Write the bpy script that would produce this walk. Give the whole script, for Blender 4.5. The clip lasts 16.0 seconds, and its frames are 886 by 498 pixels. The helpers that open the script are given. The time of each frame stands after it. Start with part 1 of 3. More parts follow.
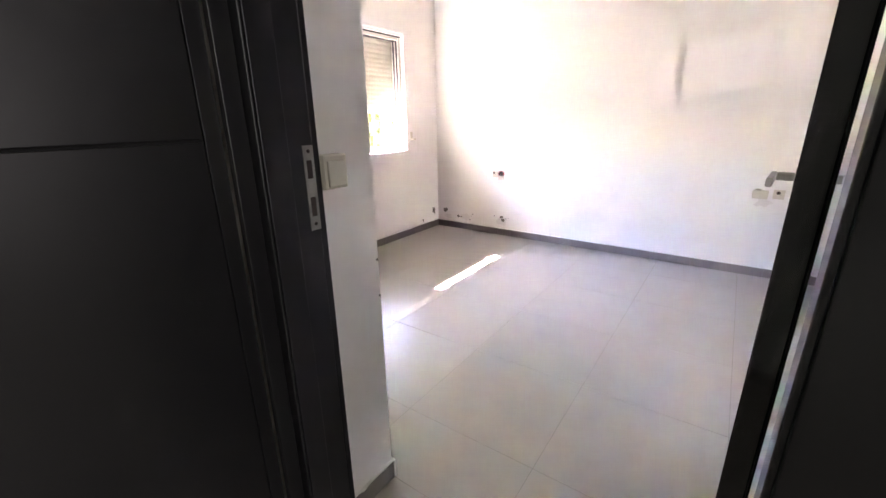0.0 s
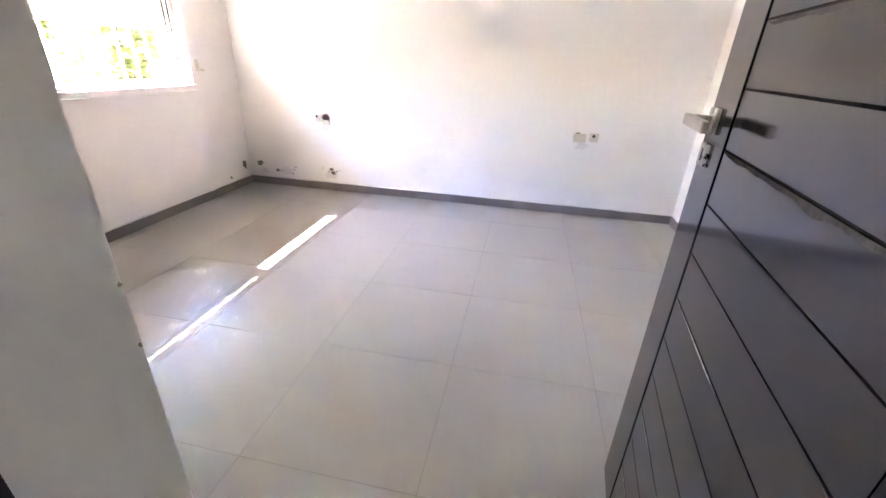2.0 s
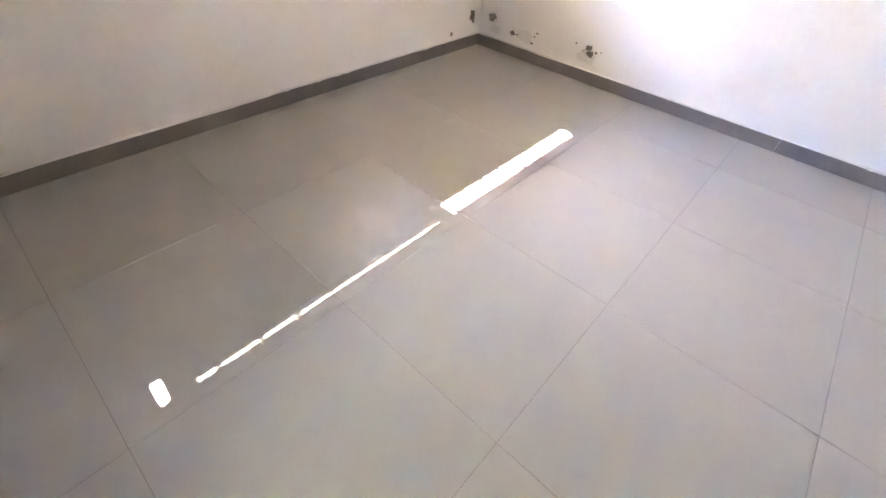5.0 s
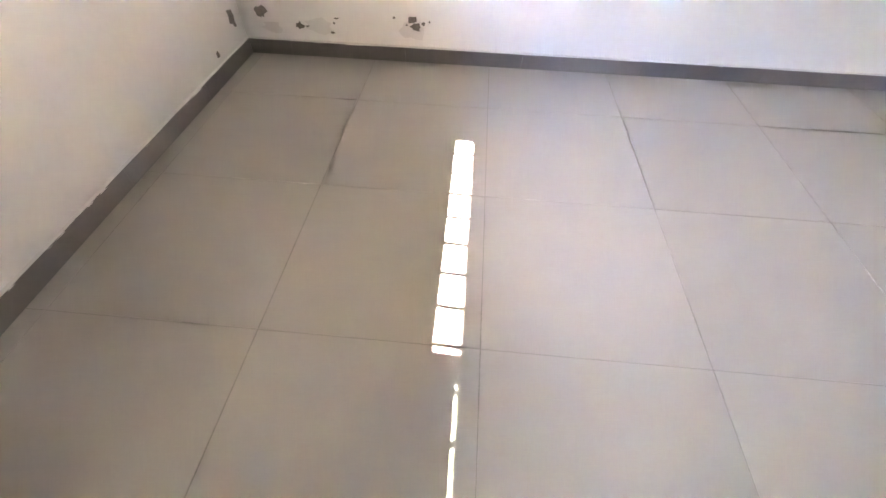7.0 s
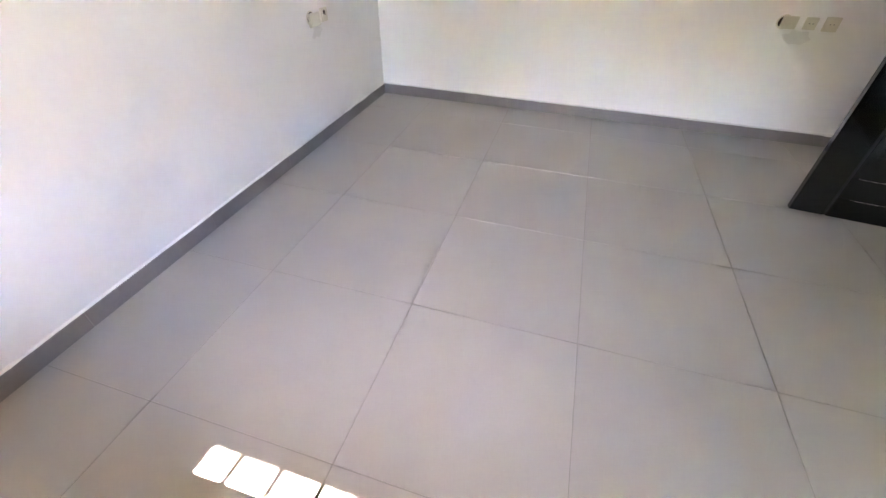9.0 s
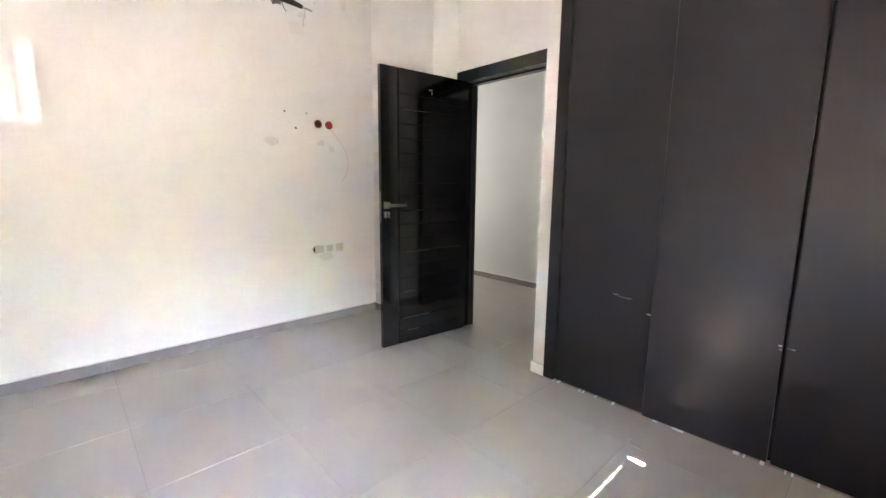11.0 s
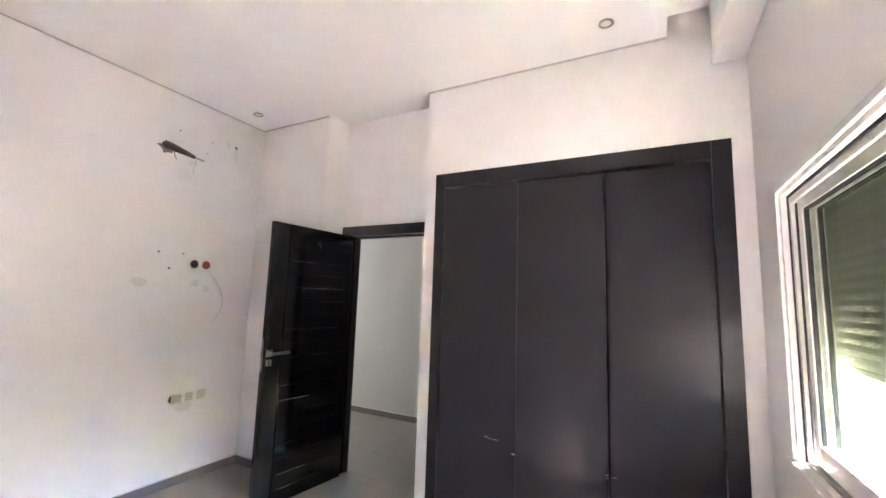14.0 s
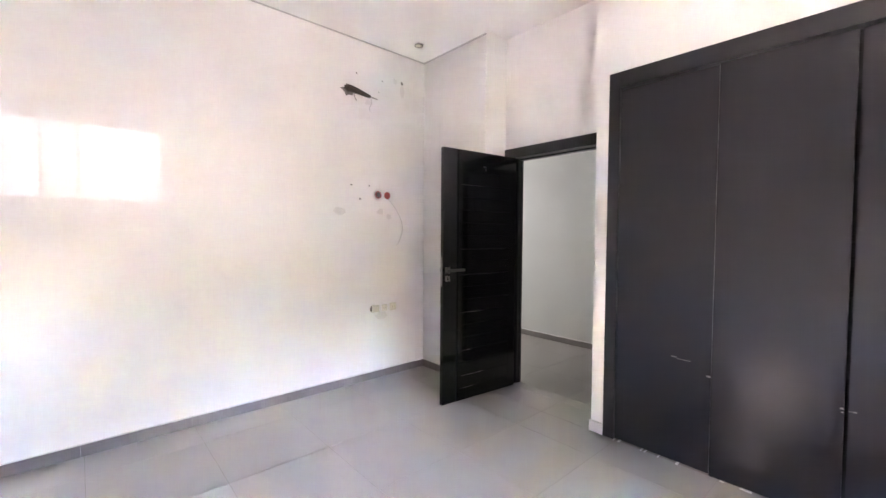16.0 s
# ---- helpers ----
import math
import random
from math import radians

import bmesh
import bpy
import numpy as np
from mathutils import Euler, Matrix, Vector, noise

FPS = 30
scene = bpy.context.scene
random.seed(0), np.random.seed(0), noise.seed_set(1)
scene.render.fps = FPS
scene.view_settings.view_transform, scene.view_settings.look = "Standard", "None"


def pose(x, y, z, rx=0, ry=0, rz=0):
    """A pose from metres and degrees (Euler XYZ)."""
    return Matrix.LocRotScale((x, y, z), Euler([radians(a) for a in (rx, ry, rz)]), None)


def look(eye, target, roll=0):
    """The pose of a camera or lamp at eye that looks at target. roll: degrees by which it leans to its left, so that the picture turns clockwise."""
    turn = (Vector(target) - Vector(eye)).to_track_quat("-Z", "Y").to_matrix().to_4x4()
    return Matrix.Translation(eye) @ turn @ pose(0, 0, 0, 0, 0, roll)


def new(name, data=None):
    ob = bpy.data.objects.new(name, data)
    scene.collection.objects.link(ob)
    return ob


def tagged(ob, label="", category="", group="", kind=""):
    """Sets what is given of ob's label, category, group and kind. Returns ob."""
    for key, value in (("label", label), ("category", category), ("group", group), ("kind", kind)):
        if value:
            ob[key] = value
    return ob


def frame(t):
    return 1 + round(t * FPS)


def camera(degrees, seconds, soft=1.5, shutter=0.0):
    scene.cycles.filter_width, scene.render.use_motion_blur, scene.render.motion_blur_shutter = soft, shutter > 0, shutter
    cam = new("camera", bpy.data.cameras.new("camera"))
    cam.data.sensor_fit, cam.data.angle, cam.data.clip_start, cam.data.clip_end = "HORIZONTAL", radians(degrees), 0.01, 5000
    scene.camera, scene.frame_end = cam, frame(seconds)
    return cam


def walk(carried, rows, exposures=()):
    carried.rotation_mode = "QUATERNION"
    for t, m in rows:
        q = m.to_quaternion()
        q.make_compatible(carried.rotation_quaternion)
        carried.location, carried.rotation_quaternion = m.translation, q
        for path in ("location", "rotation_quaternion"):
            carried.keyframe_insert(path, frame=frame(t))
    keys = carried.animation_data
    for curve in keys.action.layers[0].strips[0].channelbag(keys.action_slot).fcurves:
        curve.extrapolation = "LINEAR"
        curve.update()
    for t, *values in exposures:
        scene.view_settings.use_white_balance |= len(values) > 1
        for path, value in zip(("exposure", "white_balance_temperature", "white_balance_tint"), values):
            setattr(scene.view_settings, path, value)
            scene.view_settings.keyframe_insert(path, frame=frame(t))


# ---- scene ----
cam = camera(94.8, 16.0)
PATH = [
    (0, (2.904, -3.993, 1.268), (1.800, -2.442, 0.655), -0.9),
    (0.5, (2.772, -3.928, 1.253), (2.087, -2.175, 0.577), -0.7),
    (1, (2.695, -3.894, 1.25), (2.289, -2.071, 0.535), -0.1),
    (1.5, (2.669, -3.799, 1.235), (2.389, -1.973, 0.468), 1.1),
    (2, (2.662, -3.602, 1.204), (2.332, -1.818, 0.362), 2.5),
    (2.5, (2.634, -3.43, 1.135), (2.169, -1.736, 0.179), 4.4),
    (3, (2.507, -3.246, 1.08), (1.844, -1.699, -0.001), 6.4),
    (3.5, (2.41, -3.06, 1.035), (1.492, -1.741, -0.155), 7.1),
    (3.7, (2.368, -2.992, 1.026), (1.363, -1.768, -0.195), 7.7),
    (5.8, (1.635, -2.459, 1.015), (0.938, -1.29, -0.45), 5.6),
    (6, (1.541, -2.42, 1.003), (0.949, -1.201, -0.467), 5.2),
    (6.5, (1.357, -2.321, 0.997), (0.989, -1.042, -0.495), 3.3),
    (7, (1.193, -2.127, 0.984), (1.109, -0.825, -0.531), 1.8),
    (7.5, (1.051, -1.954, 0.988), (1.311, -0.668, -0.522), 1.4),
    (8, (0.85, -1.772, 1.034), (1.527, -0.604, -0.442), 1.7),
    (8.5, (0.886, -1.587, 1.043), (1.952, -0.645, -0.362), 0.0),
    (9, (0.9, -1.415, 1.125), (2.382, -0.983, -0.147), 1.2),
    (9.5, (0.843, -1.256, 1.164), (2.547, -1.45, 0.135), 1.2),
    (10, (0.706, -1.152, 1.194), (2.422, -1.844, 0.433), 0.6),
    (10.2, (0.649, -1.105, 1.203), (2.337, -1.953, 0.548), 0.4),
    (12.3, (0.507, -0.544, 1.429), (1.504, -2.278, 1.431), 1.2),
    (12.5, (0.506, -0.523, 1.454), (1.478, -2.27, 1.504), 1.2),
    (13, (0.504, -0.497, 1.497), (1.442, -2.255, 1.671), 1.6),
    (13.5, (0.502, -0.48, 1.538), (1.41, -2.242, 1.801), 1.8),
    (14, (0.496, -0.48, 1.544), (1.414, -2.239, 1.793), 1.9),
    (14.5, (0.507, -0.487, 1.495), (1.474, -2.23, 1.657), 1.7),
    (15, (0.541, -0.494, 1.443), (1.596, -2.193, 1.476), 1.2),
    (15.5, (0.567, -0.492, 1.417), (1.808, -2.057, 1.317), 0.5),
    (16, (0.613, -0.416, 1.397), (2.103, -1.748, 1.328), 0.4),
]
walk(cam, [(t, look(eye, target, roll)) for t, eye, target, roll in PATH],
     [(0, 7.9, 6700, 36), (1.5, 7.9, 6700, 35), (3.0, 7.75, 6750, 31), (6.0, 7.75, 7150, 29), (7.5, 7.6, 7150, 28), (8.6, 7.4, 7050, 29), (9.1, 7.35, 7050, 30), (9.6, 7.8, 7350, 31), (10.2, 7.95, 7050, 30), (12.5, 8.0, 6600, 34), (14, 7.65, 6500, 34), (16, 7.95, 6450, 36)])

# ---- world and light ----
world = bpy.data.worlds.new("sky")
scene.world = world
world.use_nodes = True
wn = world.node_tree
sky = wn.nodes.new("ShaderNodeTexSky")
sky.sky_type = "NISHITA"
sky.sun_disc = False
sky.sun_elevation = radians(40)
sky.sun_rotation = radians(-86)
sky.dust_density = 0.35
sky.ozone_density = 2.5
wn.links.new(sky.outputs[0], wn.nodes["Background"].inputs[0])
wn.nodes["Background"].inputs[1].default_value = 0.15


def lamp(name, kind, energy, colour, m):
    data = bpy.data.lights.new(name, kind)
    data.energy, data.color = energy, colour
    ob = new(name, data)
    ob.matrix_world = m
    return data


SUN_WAY = Vector((1.18, -0.08, -1.0)).normalized()
lamp("sun", "SUN", 5.0, (1.0, 0.95, 0.87), look((-6, 0, 6), Vector((-6, 0, 6)) + SUN_WAY)).angle = radians(0.25)
# unseen area lamp added to brighten the hall, which has no opening to daylight
hl = lamp("hall_fill_lamp", "AREA", 0.11, (0.92, 1.0, 0.92), look((5.7, -4.25, 1.7), (3.0, -4.3, 1.3)))
hl.shape, hl.size, hl.size_y = "RECTANGLE", 1.2, 1.9
# added spot for sun reflected from an unseen surface outside; makes the wall patch
gl = lamp("sun_glint_spot", "SPOT", 5, (1.0, 0.97, 0.93), look((-11.5, -3.6, -0.70), (0, -1.02, 1.15)))
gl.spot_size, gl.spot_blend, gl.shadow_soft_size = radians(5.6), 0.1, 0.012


# ---- materials ----
def mat(name, colour, rough=0.6, metal=0.0, var=0.06, scale=3.0, grain=60.0, bump=0.05, stain=None, stain_at=0.62, stain_scale=1.3, spread=0.0, coat=0.0, rough_var=0.08, depth=0.002, shine=0.5):
    m = bpy.data.materials.new(name)
    m.use_nodes = True
    nt = m.node_tree
    N, L = nt.nodes, nt.links
    b = N["Principled BSDF"]
    geo = N.new("ShaderNodeNewGeometry")
    where = geo.outputs["Position"]
    n1 = N.new("ShaderNodeTexNoise")
    n1.inputs["Scale"].default_value, n1.inputs["Detail"].default_value = scale, 6
    n2 = N.new("ShaderNodeTexNoise")
    n2.inputs["Scale"].default_value, n2.inputs["Detail"].default_value = grain, 4
    L.new(where, n1.inputs["Vector"])
    L.new(where, n2.inputs["Vector"])
    ramp = N.new("ShaderNodeMapRange")
    ramp.inputs[3].default_value, ramp.inputs[4].default_value = 1 - var, 1 + var
    mix = N.new("ShaderNodeMath")
    mix.operation = "MULTIPLY_ADD"
    mix.inputs[1].default_value = 0.35
    L.new(n2.outputs[0], mix.inputs[0])
    half = N.new("ShaderNodeMath")
    half.operation = "MULTIPLY"
    half.inputs[1].default_value = 0.65
    L.new(n1.outputs[0], half.inputs[0])
    L.new(half.outputs[0], mix.inputs[2])
    ramp.inputs[1].default_value, ramp.inputs[2].default_value = 0.3, 0.7
    L.new(mix.outputs[0], ramp.inputs[0])
    scale_c = N.new("ShaderNodeVectorMath")
    scale_c.operation = "SCALE"
    scale_c.inputs[0].default_value = colour
    if spread:
        info = N.new("ShaderNodeObjectInfo")
        sp = N.new("ShaderNodeMapRange")
        sp.inputs[3].default_value, sp.inputs[4].default_value = 1 - spread, 1 + spread
        L.new(info.outputs["Random"], sp.inputs[0])
        mm = N.new("ShaderNodeMath")
        mm.operation = "MULTIPLY"
        L.new(sp.outputs[0], mm.inputs[0])
        L.new(ramp.outputs[0], mm.inputs[1])
        L.new(mm.outputs[0], scale_c.inputs[3])
    else:
        L.new(ramp.outputs[0], scale_c.inputs[3])
    out = scale_c.outputs[0]
    if stain:
        n3 = N.new("ShaderNodeTexNoise")
        n3.inputs["Scale"].default_value, n3.inputs["Detail"].default_value = stain_scale, 8
        n3.inputs["Roughness"].default_value = 0.65
        L.new(where, n3.inputs["Vector"])
        mr = N.new("ShaderNodeMapRange")
        mr.inputs[1].default_value, mr.inputs[2].default_value = stain_at, stain_at + 0.16
        L.new(n3.outputs[0], mr.inputs[0])
        mx = N.new("ShaderNodeMix")
        mx.data_type = "RGBA"
        L.new(mr.outputs[0], mx.inputs[0])
        L.new(out, mx.inputs[6])
        mx.inputs[7].default_value = (*stain, 1)
        out = mx.outputs[2]
    L.new(out, b.inputs["Base Color"])
    rr = N.new("ShaderNodeMapRange")
    rr.inputs[1].default_value, rr.inputs[2].default_value = 0.3, 0.7
    rr.inputs[3].default_value, rr.inputs[4].default_value = max(rough - rough_var, 0.02), min(rough + rough_var, 1)
    L.new(n1.outputs[0], rr.inputs[0])
    L.new(rr.outputs[0], b.inputs["Roughness"])
    b.inputs["Metallic"].default_value = metal
    b.inputs["Coat Weight"].default_value = coat
    b.inputs["Specular IOR Level"].default_value = shine
    if bump:
        bp = N.new("ShaderNodeBump")
        bp.inputs["Strength"].default_value, bp.inputs["Distance"].default_value = bump, depth
        L.new(mix.outputs[0], bp.inputs["Height"])
        L.new(bp.outputs[0], b.inputs["Normal"])
    return m


WALL = mat("white_wall_paint", (0.87, 0.855, 0.83), 0.55, var=0.025, scale=1.6, grain=35, bump=0.25, stain=(0.80, 0.785, 0.75), stain_at=0.6, stain_scale=0.9)
CEIL = mat("white_ceiling_paint", (0.86, 0.85, 0.83), 0.5, var=0.02, scale=0.9, grain=20, bump=0.12)
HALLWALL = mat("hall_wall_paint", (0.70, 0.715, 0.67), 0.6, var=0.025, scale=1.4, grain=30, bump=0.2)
TILE = mat("porcelain_tile", (0.34, 0.32, 0.285), 0.37, var=0.03, scale=5, grain=120, bump=0.0, spread=0.012, rough_var=0.025, shine=0.47)
GROUT = mat("tile_grout", (0.25, 0.225, 0.20), 0.9, var=0.2, scale=8)
SKIRT = mat("skirting_tile", (0.20, 0.185, 0.172), 0.4, var=0.08, scale=5, spread=0.05)
BEAD = mat("sealant_bead", (0.78, 0.77, 0.73), 0.6, var=0.06, scale=12, bump=0.3)
BLACK = mat("black_satin_lacquer", (0.012, 0.012, 0.0128), 0.31, var=0.15, scale=2.5, grain=140, bump=0.0, rough_var=0.025, shine=0.42)
GLOSS = mat("black_gloss_lacquer", (0.005, 0.005, 0.0052), 0.12, var=0.15, scale=3, grain=120, bump=0.0, rough_var=0.03, shine=0.45, coat=0.2)
MATTE = mat("dull_black_lacquer", (0.008, 0.008, 0.008), 0.75, var=0.2, scale=6, bump=0.0, shine=0.2)
GAP = mat("dark_joint", (0.004, 0.004, 0.004), 0.8)
SCUFF_AND_GLINT = mat("scuffed_lacquer_and_glint", (0.36, 0.34, 0.31), 0.7, var=0.4, scale=40, grain=200, bump=0.0, stain=(0.02, 0.02, 0.02), stain_at=0.47, stain_scale=45)
SCRAPED = mat("scraped_lacquer", (0.05, 0.046, 0.042), 0.6, var=0.3, scale=30, grain=150, bump=0.0, stain=(0.012, 0.012, 0.012), stain_at=0.42, stain_scale=30)
WORN = mat("worn_black_lacquer", (0.03, 0.028, 0.027), 0.6, var=0.4, scale=40, grain=200, bump=0.0, stain=(0.07, 0.065, 0.06), stain_at=0.58, stain_scale=50)
STEEL = mat("brushed_nickel", (0.36, 0.345, 0.32), 0.32, 1.0, var=0.08, scale=20)
DULL = mat("worn_zinc_plate", (0.42, 0.40, 0.37), 0.45, 0.8, var=0.2, scale=30)
PLASTIC = mat("aged_white_plastic", (0.66, 0.63, 0.52), 0.35, var=0.04, scale=10)
CREAM = mat("cream_aluminium", (0.74, 0.73, 0.66), 0.35, var=0.03, scale=6)
RUBBER = mat("black_gasket", (0.02, 0.02, 0.02), 0.6)
SLAT = mat("shutter_slat_paint", (0.50, 0.49, 0.40), 0.5, var=0.08, scale=5, spread=0.08)
IRON = mat("white_painted_iron", (0.72, 0.71, 0.68), 0.5)
MORTAR = mat("bare_grey_mortar", (0.20, 0.185, 0.165), 0.95, var=0.4, scale=25, grain=120, bump=0.8)
RED = mat("red_conduit_plastic", (0.36, 0.035, 0.025), 0.45, var=0.2, scale=30)
# near-black for dents and for flat pieces that paint the shade in holes
HOLE = mat("open_box_dark", (0.03, 0.02, 0.016), 0.9)
FOAM = mat("brown_pipe_insulation", (0.06, 0.045, 0.035), 0.85, var=0.4, scale=30, bump=0.5)
WIRE = mat("grey_cable", (0.58, 0.57, 0.54), 0.5)
GROUND = mat("garden_paving", (0.15, 0.132, 0.105), 0.85, var=0.15, scale=1.2)
CREAMWALL = mat("cream_outside_render", (0.40, 0.36, 0.28), 0.85, var=0.05, scale=1.5, bump=0.3)
RENDER = mat("white_render", (0.76, 0.74, 0.69), 0.8, var=0.05, scale=1.5)
SOIL = mat("dry_garden_soil", (0.16, 0.14, 0.09), 0.95, var=0.25, scale=0.8, bump=0.4)
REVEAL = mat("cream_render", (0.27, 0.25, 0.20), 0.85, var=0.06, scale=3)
GAP_SHADE = mat("grey_gap_shade", (0.52, 0.51, 0.49), 0.7)
TWIG = mat("shrub_twig", (0.12, 0.09, 0.06), 0.85, var=0.3, scale=12)
glass = bpy.data.materials.new("window_glass")
glass.use_nodes = True
gn = glass.node_tree
gn.nodes.remove(gn.nodes["Principled BSDF"])
clear, sheen, both = gn.nodes.new("ShaderNodeBsdfTransparent"), gn.nodes.new("ShaderNodeBsdfGlossy"), gn.nodes.new("ShaderNodeMixShader")
clear.inputs[0].default_value = (0.80, 0.85, 0.81, 1)
sheen.inputs["Roughness"].default_value = 0.02
both.inputs[0].default_value = 0.06
gn.links.new(clear.outputs[0], both.inputs[1])
gn.links.new(sheen.outputs[0], both.inputs[2])
gn.links.new(both.outputs[0], gn.nodes["Material Output"].inputs[0])


def leafy(name, colour, through_colour):
    """Leaves: part of the light shines through them."""
    m = mat(name, colour, 0.5, var=0.35, scale=4)
    nt = m.node_tree
    trans, mix = nt.nodes.new("ShaderNodeBsdfTranslucent"), nt.nodes.new("ShaderNodeMixShader")
    trans.inputs[0].default_value = (*through_colour, 1)
    mix.inputs[0].default_value = 0.5
    nt.links.new(nt.nodes["Principled BSDF"].outputs[0], mix.inputs[1])
    nt.links.new(trans.outputs[0], mix.inputs[2])
    nt.links.new(mix.outputs[0], nt.nodes["Material Output"].inputs[0])
    return m


LEAF = leafy("shrub_leaf", (0.10, 0.12, 0.03), (0.26, 0.26, 0.06))


# ---- helpers of the build ----
def add_box(bm, x0, x1, y0, y1, z0, z1, bevel=0.0):
    vs = [bm.verts.new((x, y, z)) for x in (x0, x1) for y in (y0, y1) for z in (z0, z1)]
    fs = [bm.faces.new([vs[i] for i in f]) for f in ((0, 1, 3, 2), (4, 6, 7, 5), (0, 4, 5, 1), (2, 3, 7, 6), (0, 2, 6, 4), (1, 5, 7, 3))]
    if bevel:
        edges = list({e for f in fs for e in f.edges})
        bmesh.ops.bevel(bm, geom=edges, offset=bevel, segments=2, affect="EDGES", profile=0.5)
    return bm


def box(x0, x1, y0, y1, z0, z1, bevel=0.0):
    return add_box(bmesh.new(), min(x0, x1), max(x0, x1), min(y0, y1), max(y0, y1), min(z0, z1), max(z0, z1), bevel)


def boxes(rows, bevel=0.0):
    bm = bmesh.new()
    for r in rows:
        add_box(bm, *r, bevel)
    return bm


def rod(points, radius, sides=8):
    """A round bar through the points, as a mesh."""
    bm = bmesh.new()
    pts = [Vector(p) for p in points]
    rings = []
    for i, p in enumerate(pts):
        d = (pts[min(i + 1, len(pts) - 1)] - pts[max(i - 1, 0)]).normalized()
        u = d.orthogonal().normalized()
        if rings:
            u = (last_u - d * last_u.dot(d)).normalized()
        last_u = u
        v = d.cross(u)
        r = radius[i] if isinstance(radius, (list, tuple)) else radius
        rings.append([bm.verts.new(p + (u * math.cos(a) + v * math.sin(a)) * r) for a in (2 * math.pi * k / sides for k in range(sides))])
    for a, b in zip(rings, rings[1:]):
        for k in range(sides):
            f = bm.faces.new((a[k], a[(k + 1) % sides], b[(k + 1) % sides], b[k]))
            f.smooth = True
    bm.faces.new(rings[0][::-1])
    bm.faces.new(rings[-1])
    return bm


def ring(centre, axis, r_out, r_in, depth, sides=24):
    """A flat ring or, with r_in 0, a disc, standing out along the axis."""
    bm = bmesh.new()
    axis = Vector(axis).normalized()
    u = axis.orthogonal().normalized()
    v = axis.cross(u)
    c = Vector(centre)

    def circle(r, h):
        return [bm.verts.new(c + axis * h + (u * math.cos(a) + v * math.sin(a)) * r) for a in (2 * math.pi * k / sides for k in range(sides))]

    o0, o1 = circle(r_out, 0), circle(r_out, depth)
    if r_in:
        i0, i1 = circle(r_in, 0), circle(r_in, depth)
    for k in range(sides):
        j = (k + 1) % sides
        bm.faces.new((o0[k], o0[j], o1[j], o1[k]))
        if r_in:
            bm.faces.new((o1[k], o1[j], i1[j], i1[k]))
            bm.faces.new((i1[k], i1[j], i0[j], i0[k]))
    if not r_in:
        bm.faces.new(o1)
        bm.faces.new(o0[::-1])
    return bm


def chip(centre, axis, size, rng, depth=0.003, tall=1.0):
    """A ragged shallow patch on a wall."""
    bm = bmesh.new()
    axis = Vector(axis).normalized()
    u = Vector((0, 0, 1)).cross(axis).normalized()
    v = Vector((0, 0, 1))
    c = Vector(centre)
    n = 14
    rr = [size * rng.uniform(0.55, 1.1) for _ in range(n)]
    lo = [bm.verts.new(c + (u * math.cos(2 * math.pi * k / n) + v * tall * math.sin(2 * math.pi * k / n)) * rr[k]) for k in range(n)]
    hi = [bm.verts.new(c + axis * depth * rng.uniform(0.5, 1.2) + (u * math.cos(2 * math.pi * k / n) + v * tall * math.sin(2 * math.pi * k / n)) * rr[k] * 0.8) for k in range(n)]
    mid = bm.verts.new(c + axis * depth * 0.3)
    for k in range(n):
        j = (k + 1) % n
        bm.faces.new((lo[k], lo[j], hi[j], hi[k]))
        bm.faces.new((hi[k], hi[j], mid))
    return bm


def mesh_of(name, bm, material):
    me = bpy.data.meshes.new(name)
    bmesh.ops.recalc_face_normals(bm, faces=bm.faces[:])
    bm.to_mesh(me)
    bm.free()
    me.materials.append(material)
    return me


def part(name, bm, material, parent=None, label="", kind=""):
    ob = new(name, mesh_of(name, bm, material))
    if parent:
        ob.parent = parent
        ob.matrix_parent_inverse = parent.matrix_world.inverted()
    return tagged(ob, label, kind=kind)


def empty(name, place, label, category, group="", kind=""):
    ob = new(name)
    ob.matrix_world = place if isinstance(place, Matrix) else Matrix.Translation(place)
    ob.empty_display_size = 0.05
    return tagged(ob, label, category, group, kind)


def structure(name, bm, material, label, category):
    ob = part(name, bm, material)
    return tagged(ob, label, category, "", "structure")


# ---- the plan ----
W = 3.97            # room along the far wall
D = -3.14           # front of the wardrobe wall and of the wall beside the door
H = 3.17            # suspended ceiling
TOP = 3.32          # slab above it
FY = -3.42          # room face of the door partition
HY = -3.53          # hall face of the door partition
NX0, NX1 = 2.05, 3.10   # entrance niche
WY0, WY1, WZ0, WZ1 = -2.69, -0.56, 0.95, 2.04   # window opening
VY0, VY1 = -2.87, -0.44   # outer, wider part of the window opening
OX0, OX1, OZ = 2.158, 2.990, 2.105   # clear door opening
HB = -5.1           # far wall of the hall
HX0, HX1 = 2.12, 6.0

# ---- large structure ----
structure("wall_far", box(-0.25, W + 0.2, 0, 0.2, -0.1, TOP), WALL, "white painted plaster wall, scuffed and pitted near the floor", "wall")
structure("wall_right", box(W, W + 0.2, D, 0, -0.1, TOP), WALL, "white painted plaster wall with old fixing holes", "wall")
structure("wall_window", boxes([
    (-0.12, 0, D - 0.7, WY0, -0.1, TOP), (-0.12, 0, WY1, 0, -0.1, TOP),
    (-0.12, 0, WY0, WY1, -0.1, WZ0), (-0.12, 0, WY0, WY1, WZ1, TOP)]), WALL, "white painted plaster wall round the window", "wall")
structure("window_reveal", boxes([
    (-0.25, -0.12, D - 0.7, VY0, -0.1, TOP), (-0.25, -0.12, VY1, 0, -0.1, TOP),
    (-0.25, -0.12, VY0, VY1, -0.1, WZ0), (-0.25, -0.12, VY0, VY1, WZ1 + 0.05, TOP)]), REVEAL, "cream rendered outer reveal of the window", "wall")
